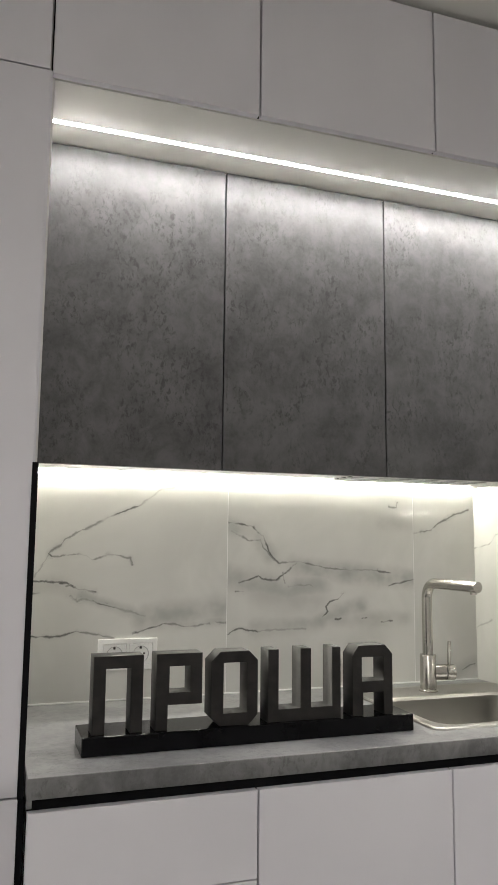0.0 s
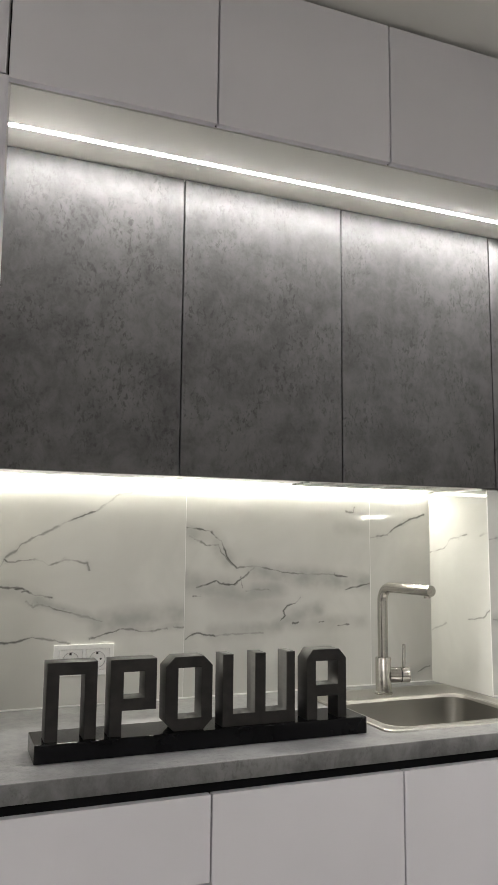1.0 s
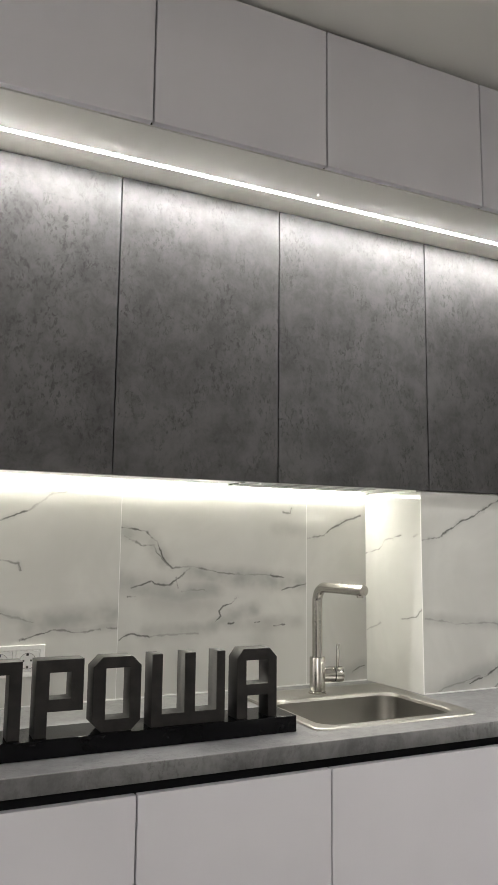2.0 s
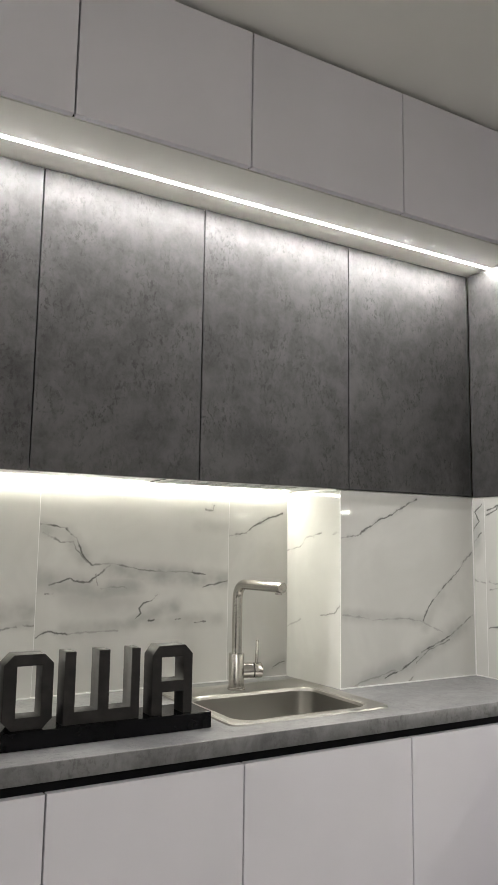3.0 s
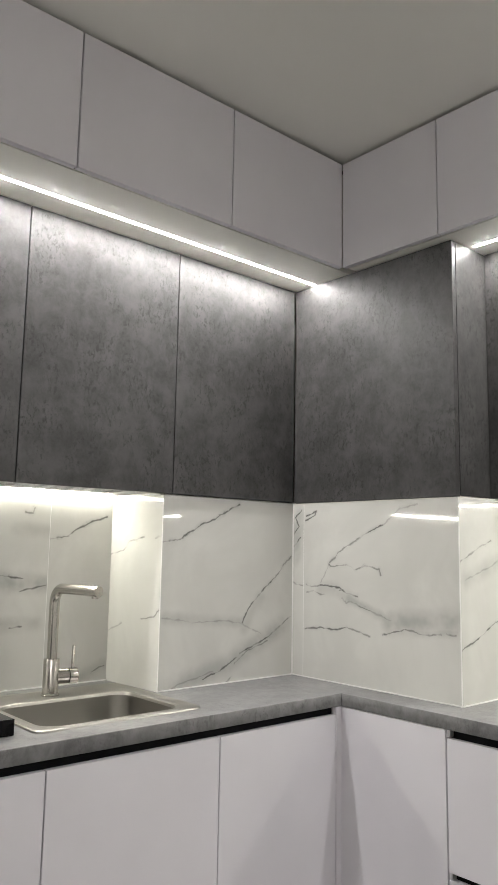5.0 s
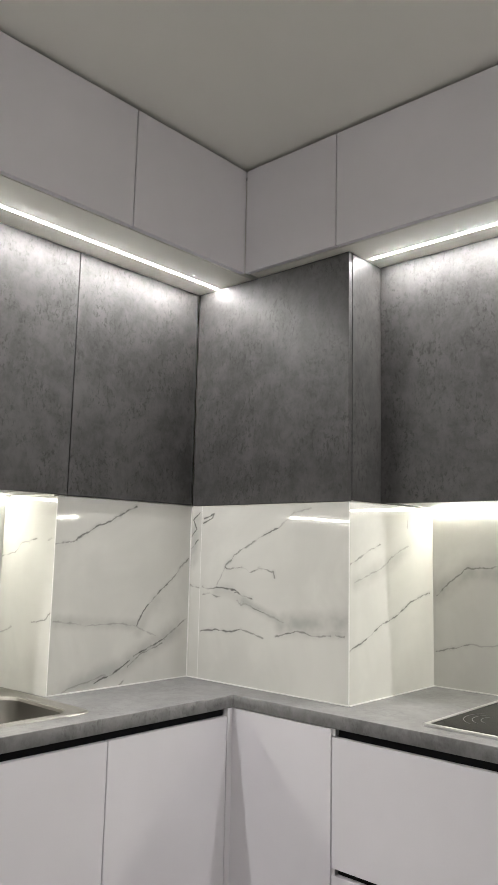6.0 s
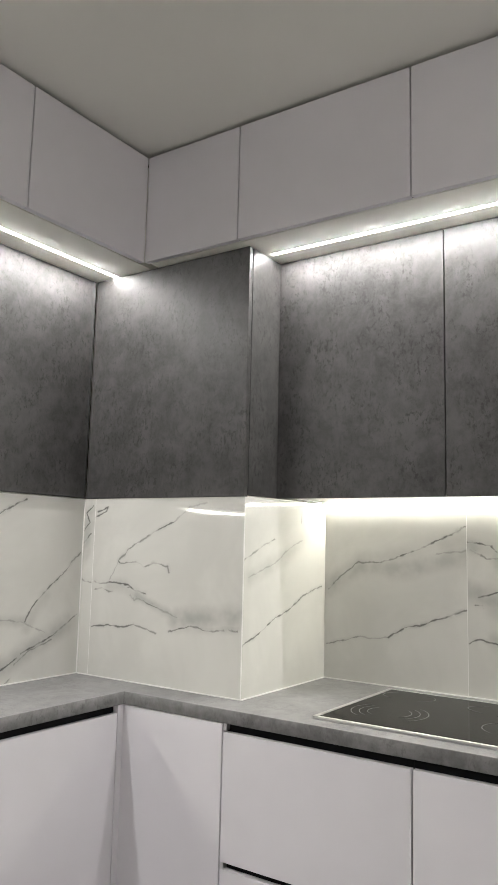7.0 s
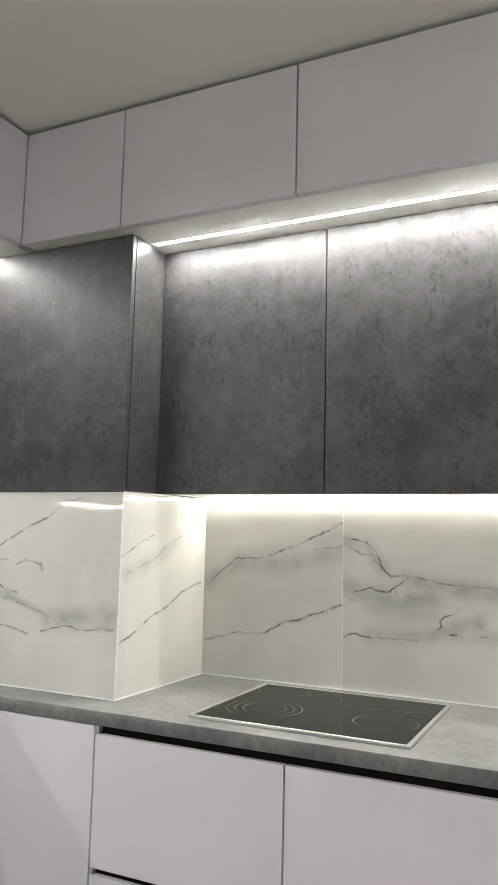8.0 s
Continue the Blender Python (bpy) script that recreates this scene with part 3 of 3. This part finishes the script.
for x0, x1 in ((0.0545, 0.501), (0.501, 0.949), (0.949, 1.447), (1.447, WHITE_X)):
    unit = thing("top_cabinet", along_sink(x0, WHITE_Y), WHITE_LABEL, "cabinet", "white top cabinets")
    part("body", box(0.0, (x1 if x1 < 1.9 else 2.47) - x0, 0.0315, 0.555, SOFFIT, WHITE_Z1 - 0.01), SOFFIT_WHITE, unit)
    # shade in the door gaps is put in as a black sheet
    part("seal", box(0.0, x1 - x0, 0.0190, 0.0310, SOFFIT + 0.0045, WHITE_Z1 - 0.004), BLACK, unit, "black sheet standing in for shade in the gaps round the door")
    part("door", box(0.0022, x1 - x0 - (0.0022 if x1 < WHITE_X else 0.0003), 0.0, 0.018, WHITE_Z0 - 0.001, WHITE_Z1, 0.0012), WHITE, unit)
for y0, y1 in ((WHITE_Y - 0.0015, 1.098), (1.098, 0.548), (0.548, -0.005), (-0.005, RUN_END)):
    unit = thing("top_cabinet", along_hob(WHITE_X, y0), WHITE_LABEL + " on the hob side", "cabinet", "white top cabinets")
    part("body", box(0.0, y0 - y1, 0.0315, 0.555, SOFFIT, WHITE_Z1 - 0.01), SOFFIT_WHITE, unit)
    # black sheet again stands in for gap shade on the hob side
    part("seal", box(0.0, y0 - y1, 0.0190, 0.0310, SOFFIT + 0.0045, WHITE_Z1 - 0.004), BLACK, unit, "black sheet standing in for shade in the gaps round the door")
    part("door", box(0.0022 if y0 < 1.4 else 0.0, y0 - y1 - 0.0022, 0.0, 0.018, WHITE_Z0 - 0.001, WHITE_Z1, 0.0012), WHITE, unit)
# recessed strip between cabinet tops and ceiling, coloured dark to stand in for shade
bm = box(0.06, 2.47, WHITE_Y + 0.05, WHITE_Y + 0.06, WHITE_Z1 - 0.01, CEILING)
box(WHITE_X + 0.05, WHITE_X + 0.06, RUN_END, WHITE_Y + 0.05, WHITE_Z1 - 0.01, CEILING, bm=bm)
structure("trim_9", bm, DARK, "recessed strip under the ceiling, darkened in place of shade", "trim")

# ---- tall unit ----
tall = thing("tall_cabinet", pose(0, 0, 0), "tall white handleless cabinet with a black vertical grip profile", "cabinet")
TX = 0.0555
part("body", box(-0.56, TX + 0.006, 1.492, 2.03, 0.1, 2.596), WHITE_EDGE, tall)
part("plinth", box(-0.56, TX, 1.53, 1.545, 0.0, 0.099), DARK, tall, "dark recessed plinth")
part("door", box(-0.56, 0.051, 1.470, 1.488, 2.2535, WHITE_Z1, 0.0012), WHITE, tall)
part("door", box(-0.56, TX - 0.0038, 1.470, 1.488, 0.858, 2.2500, 0.0006), WHITE, tall)
part("edge_strip", box(TX - 0.0037, TX + 0.001, 1.4702, 1.488, 1.4585, 2.2500, 0.0004), WHITE, tall)
part("door", box(-0.56, TX - 0.002, 1.470, 1.488, 0.105, 0.8545, 0.0012), WHITE, tall)
part("grip_profile", box(TX - 0.0035, TX + 0.0075, 1.468, 1.491, 0.853, 1.458, 0.0008), BLACK, tall, "black vertical grip profile")
part("grip_profile", box(TX - 0.0015, TX + 0.0105, 1.470, 1.491, 0.105, 0.852, 0.0008), BLACK, tall, "black vertical grip profile")


# ---- light strips ----
def light_strip(m, long, z, label):
    """A flush profile: pale flanges on either side of a shallow opal diffuser."""
    strip = thing("led_strip", m, label, "light", "led strips")
    half, lip = 0.0062, 0.0045
    for y0, y1 in ((-half - lip, -half - 0.0002), (half + 0.0002, half + lip)):
        part("flange", box(0, long, y0, y1, z - 0.0016, z - 0.0003, 0.0004), PLASTIC, strip, "pale profile flange")
    rings = [[(x, half * math.cos(a), z - 0.0004 - 0.0028 * math.sin(a)) for a in (math.pi * k / 8 for k in range(9))] for x in (0.001, long - 0.001)]
    part("diffuser", loft(rings, True, True), LED_UP, strip, "glowing white diffuser")


light_strip(along_sink(0.064, 1.657), CORNER_X - 0.003 - 0.064, SOFFIT, "white led strip let into the underside of the top cabinets")
light_strip(along_hob(2.088, 1.076), 1.076 - RUN_END, SOFFIT, "white led strip let into the underside of the top cabinets")


def corner_strip(m, long, z, leg, label):
    """A three-cornered profile in the angle of wall and cabinet floor, its face turned to the room."""
    strip = thing("led_strip", m, label, "light", "led strips")
    face = [(-0.0008, z - 0.0008), (-leg, z - 0.0008), (-0.0008, z - leg)]
    part("diffuser", loft([[(x, y, h) for y, h in face] for x in (0.001, long - 0.001)]), LED_LOW, strip, "glowing white diffuser")
    part("profile", box(0.0, long, -leg - 0.0030, -leg - 0.0008, z - 0.0030, z - 0.0006), ALUMINIUM, strip, "slim aluminium channel")


corner_strip(along_sink(0.070, BACK_Y), STEP_X - 0.100, UNDER_Z + 0.002, 0.0080, "white led strip in the angle under the grey wall cabinets")
corner_strip(along_hob(BACK_X, 1.080), 1.080 - RUN_END - 0.02, UNDER_Z + 0.002, 0.0080, "white led strip in the angle under the grey wall cabinets")

# fill light added out of view on the ceiling to brighten the unit fronts
lamp = thing("fill_lamp", pose(-0.95, -1.70, CEILING), "round flat white fill lamp added out of view behind the camera", "lamp")
part("housing", lathe([(0.26, -0.04), (0.265, -0.03), (0.265, 0.0)], pose(0, 0, 0), 48), WHITE_EDGE, lamp)
part("diffuser", lathe([(0.20, -0.056), (0.24, -0.052), (0.25, -0.041)], pose(0, 0, 0), 48), LAMP, lamp)

# ---- sink ----
sink = thing("sink", pose(0, 0, 0), "brushed stainless steel inset sink with a square bowl", "sink")
X0, X1, Y0, Y1 = 0.938, 1.414, 1.502, 1.948
BX0, BX1, BY0, BY1 = 0.976, 1.370, 1.537, 1.832
Z = TOP
bm = loft([rounded(X0, X1, Y0, Y1, 0.028, Z + 0.0003), rounded(X0 + 0.0015, X1 - 0.0015, Y0 + 0.0015, Y1 - 0.0015, 0.027, Z + 0.004),
           rounded(X0 + 0.006, X1 - 0.006, Y0 + 0.006, Y1 - 0.006, 0.024, Z + 0.0062), rounded(X0 + 0.012, X1 - 0.012, Y0 + 0.012, Y1 - 0.012, 0.022, Z + 0.005),
           rounded(X0 + 0.017, X1 - 0.017, Y0 + 0.017, Y1 - 0.017, 0.022, Z + 0.0025), rounded(BX0 - 0.010, BX1 + 0.010, BY0 - 0.010, BY1 + 0.010, 0.056, Z + 0.0025),
           rounded(BX0 - 0.004, BX1 + 0.004, BY0 - 0.004, BY1 + 0.004, 0.052, Z + 0.0035), rounded(BX0, BX1, BY0, BY1, 0.050, Z + 0.001),
           rounded(BX0 + 0.002, BX1 - 0.002, BY0 + 0.002, BY1 - 0.002, 0.050, Z - 0.006)])
part("rim", bm, RIM_STEEL, sink, smooth=True)
bm = loft([rounded(BX0 + 0.002, BX1 - 0.002, BY0 + 0.002, BY1 - 0.002, 0.050, Z - 0.006), rounded(BX0 + 0.006, BX1 - 0.006, BY0 + 0.006, BY1 - 0.006, 0.052, Z - 0.13),
           rounded(BX0 + 0.012, BX1 - 0.012, BY0 + 0.012, BY1 - 0.012, 0.056, Z - 0.152), rounded(BX0 + 0.03, BX1 - 0.03, BY0 + 0.03, BY1 - 0.03, 0.06, Z - 0.166),
           rounded(BX0 + 0.06, BX1 - 0.06, BY0 + 0.06, BY1 - 0.06, 0.06, Z - 0.17)], close_end=True)
part("bowl", bm, BOWL_STEEL, sink, smooth=True)
part("drain", lathe([(0.045, 0), (0.045, 0.003), (0.03, 0.003), (0.028, 0.001)], pose(1.17, 1.68, Z - 0.1695)), STEEL, sink, smooth=True)

# ---- tap ----
tap = thing("tap", pose(1.164, 1.888, TOP + 0.0025), "brushed steel single-lever kitchen tap with a straight spout", "tap")
part("base_ring", lathe([(0.0255, 0), (0.0255, 0.004), (0.024, 0.006)], pose(0, 0, 0)), STEEL, tap, smooth=True)
part("body", lathe([(0.0225, 0.006), (0.0225, 0.0985), (0.0215, 0.1)], pose(0, 0, 0)), STEEL, tap, smooth=True)
bend, zt = 0.042, 0.2975
path = [(0, 0, 0.0995), (0, 0, 0.18), (0, 0, zt - bend)]
path += [(0.0005 * k / 4, -bend + bend * math.cos(a), zt - bend + bend * math.sin(a)) for k, a in ((k, math.pi / 2 * k / 12) for k in range(1, 13))]
path += [(0.010, -0.13, zt), (0.018, -0.213, zt)]
spout = part("spout", sweep(path, 0.0146, 28), STEEL, tap, smooth=True)
part("aerator", lathe([(0.009, -0.004), (0.009, 0.004)], pose(0.0165, -0.196, zt - 0.0155)), STEEL, tap, "small chrome aerator", smooth=True)
knob = part("knob", lathe([(0.0212, 0.016), (0.0212, 0.048), (0.0202, 0.0485), (0.0202, 0.0505), (0.0214, 0.051), (0.0214, 0.0725), (0.0204, 0.0745)], pose(0, 0, 0.051, 0, 90, -14)), STEEL, tap, smooth=True)
part("groove", lathe([(0.0207, 0.0482), (0.0207, 0.0508)], pose(0, 0, 0.051, 0, 90, -14)), DARK, knob, "dark groove")
part("lever", lathe([(0.0046, 0), (0.0046, 0.068), (0.0036, 0.0695)], pose(0.0585, -0.014, 0.066, 0, 2, 0), 14), STEEL, knob, "thin steel lever rod", smooth=True)

# ---- hob ----
hob = thing("hob", pose(0, 0, 0), "black glass-ceramic hob with a steel trim set on the worktop", "hob")
HX0, HX1, HY0, HY1 = 1.935, 2.416, 0.254, 0.826
part("glass", box(HX0 + 0.010, HX1 - 0.003, HY0 + 0.011, HY1 - 0.011, TOP, TOP + 0.0055, 0.0008), GLASS_BLACK, hob, "black glass-ceramic plate")
part("trim", box(HX0, HX0 + 0.0105, HY0, HY1, TOP, TOP + 0.0075, 0.0016), FRAME_STEEL, hob, "steel edge trim")
part("trim", box(HX0 + 0.0107, HX1, HY0, HY0 + 0.0115, TOP, TOP + 0.0072, 0.0014), FRAME_STEEL, hob, "steel edge trim")
part("trim", box(HX0 + 0.0107, HX1, HY1 - 0.0115, HY1, TOP, TOP + 0.0072, 0.0014), FRAME_STEEL, hob, "steel edge trim")
part("trim", box(HX1 - 0.0028, HX1, HY0 + 0.0117, HY1 - 0.0117, TOP, TOP + 0.0065, 0.0006), FRAME_STEEL, hob, "steel edge trim")


def zone_arc(cx, cy, rx, ry, a0, a1, w=0.0023):
    """A printed arc, thin at its ends; angles from the left side of the hob."""
    n, rings = 22, []
    for k in range(n + 1):
        a = math.radians(a0 + (a1 - a0) * k / n)
        h = w / 2 * (0.3 + 0.7 * math.sin(math.pi * k / n))
        rings.append([(cx + (rx + u * h) * math.sin(a), cy + (ry + u * h) * math.cos(a), TOP + z) for u, z in ((-1, 0.0052), (1, 0.0052), (1, 0.0061), (-1, 0.0061))])
    bm = loft(rings, True, True)
    part("zone_mark", bm, PRINT, hob, "pale grey printed zone arc")


for r in (0.102, 0.080, 0.058):
    zone_arc(2.110, 0.689, r, r, -62, 38)
    zone_arc(2.110, 0.689, r, r, 118, 222)
zone_arc(2.338, 0.727, 0.052, 0.078, -60, 50)
zone_arc(2.338, 0.727, 0.052, 0.078, 125, 235)
zone_arc(2.315, 0.415, 0.062, 0.128, -55, 50)
zone_arc(2.315, 0.415, 0.062, 0.128, 170, 285)
zone_arc(2.125, 0.362, 0.078, 0.082, -60, 45)
zone_arc(2.125, 0.362, 0.078, 0.082, 120, 225)

# ---- sockets ----
socket = thing("double_socket", pose(0.264, BACK_Y, 0.977), "white plastic double wall socket set in the marble tiles", "socket")
part("frame", plate("frame", [[(0, 0), (0.155, 0), (0.155, 0.079), (0, 0.079)], [(0.0125, 0.0125), (0.0735, 0.0125), (0.0735, 0.0665), (0.0125, 0.0665)],
     [(0.0815, 0.0125), (0.1425, 0.0125), (0.1425, 0.0665), (0.0815, 0.0665)]], 0.0045, 0.0015), PLASTIC, socket, m=pose(0, -0.0047, 0, 90))
for cx in (0.043, 0.112):
    face = plate("insert", [[(-0.029, -0.026), (0.029, -0.026), (0.029, 0.026), (-0.029, 0.026)],
                            [(0.0195 * math.cos(math.tau * k / 32), 0.0195 * math.sin(math.tau * k / 32)) for k in range(32)]], 0.004, 0.0008)
    insert = part("insert", face, PLASTIC, socket, m=pose(cx, -0.0050, 0.0395, 90))
    part("dish", lathe([(0.0196, 0.0), (0.0196, 0.0012), (0.004, 0.0012)], pose(0, 0, -0.0042)), PLASTIC, insert, smooth=True)
    # grey ring drawn in place of the shade along the dish edge
    ring = [[(q * math.cos(math.tau * k / 32), q * math.sin(math.tau * k / 32), h) for k in range(32)] for q, h in ((0.0194, 0.0030), (0.0196, 0.0046), (0.0207, 0.0046), (0.0209, 0.0038))]
    part("ring", loft(ring), DISH_SHADE, insert, "grey ring painted for the shade at the dish edge")
    for dx in (-0.0095, 0.0095):
        part("pin_hole", lathe([(0.0027, 0), (0.0027, 0.0008)], pose(dx, 0, -0.0029), 16), HOLE, insert, "dark pin hole")
    for dy in (-1, 1):
        part("earth_clip", box(-0.0028, 0.0028, min(dy * 0.0125, dy * 0.0192), max(dy * 0.0125, dy * 0.0192), -0.0029, -0.0005, 0.0004), HOLE if dy > 0 else STEEL, insert, "metal earth clip")

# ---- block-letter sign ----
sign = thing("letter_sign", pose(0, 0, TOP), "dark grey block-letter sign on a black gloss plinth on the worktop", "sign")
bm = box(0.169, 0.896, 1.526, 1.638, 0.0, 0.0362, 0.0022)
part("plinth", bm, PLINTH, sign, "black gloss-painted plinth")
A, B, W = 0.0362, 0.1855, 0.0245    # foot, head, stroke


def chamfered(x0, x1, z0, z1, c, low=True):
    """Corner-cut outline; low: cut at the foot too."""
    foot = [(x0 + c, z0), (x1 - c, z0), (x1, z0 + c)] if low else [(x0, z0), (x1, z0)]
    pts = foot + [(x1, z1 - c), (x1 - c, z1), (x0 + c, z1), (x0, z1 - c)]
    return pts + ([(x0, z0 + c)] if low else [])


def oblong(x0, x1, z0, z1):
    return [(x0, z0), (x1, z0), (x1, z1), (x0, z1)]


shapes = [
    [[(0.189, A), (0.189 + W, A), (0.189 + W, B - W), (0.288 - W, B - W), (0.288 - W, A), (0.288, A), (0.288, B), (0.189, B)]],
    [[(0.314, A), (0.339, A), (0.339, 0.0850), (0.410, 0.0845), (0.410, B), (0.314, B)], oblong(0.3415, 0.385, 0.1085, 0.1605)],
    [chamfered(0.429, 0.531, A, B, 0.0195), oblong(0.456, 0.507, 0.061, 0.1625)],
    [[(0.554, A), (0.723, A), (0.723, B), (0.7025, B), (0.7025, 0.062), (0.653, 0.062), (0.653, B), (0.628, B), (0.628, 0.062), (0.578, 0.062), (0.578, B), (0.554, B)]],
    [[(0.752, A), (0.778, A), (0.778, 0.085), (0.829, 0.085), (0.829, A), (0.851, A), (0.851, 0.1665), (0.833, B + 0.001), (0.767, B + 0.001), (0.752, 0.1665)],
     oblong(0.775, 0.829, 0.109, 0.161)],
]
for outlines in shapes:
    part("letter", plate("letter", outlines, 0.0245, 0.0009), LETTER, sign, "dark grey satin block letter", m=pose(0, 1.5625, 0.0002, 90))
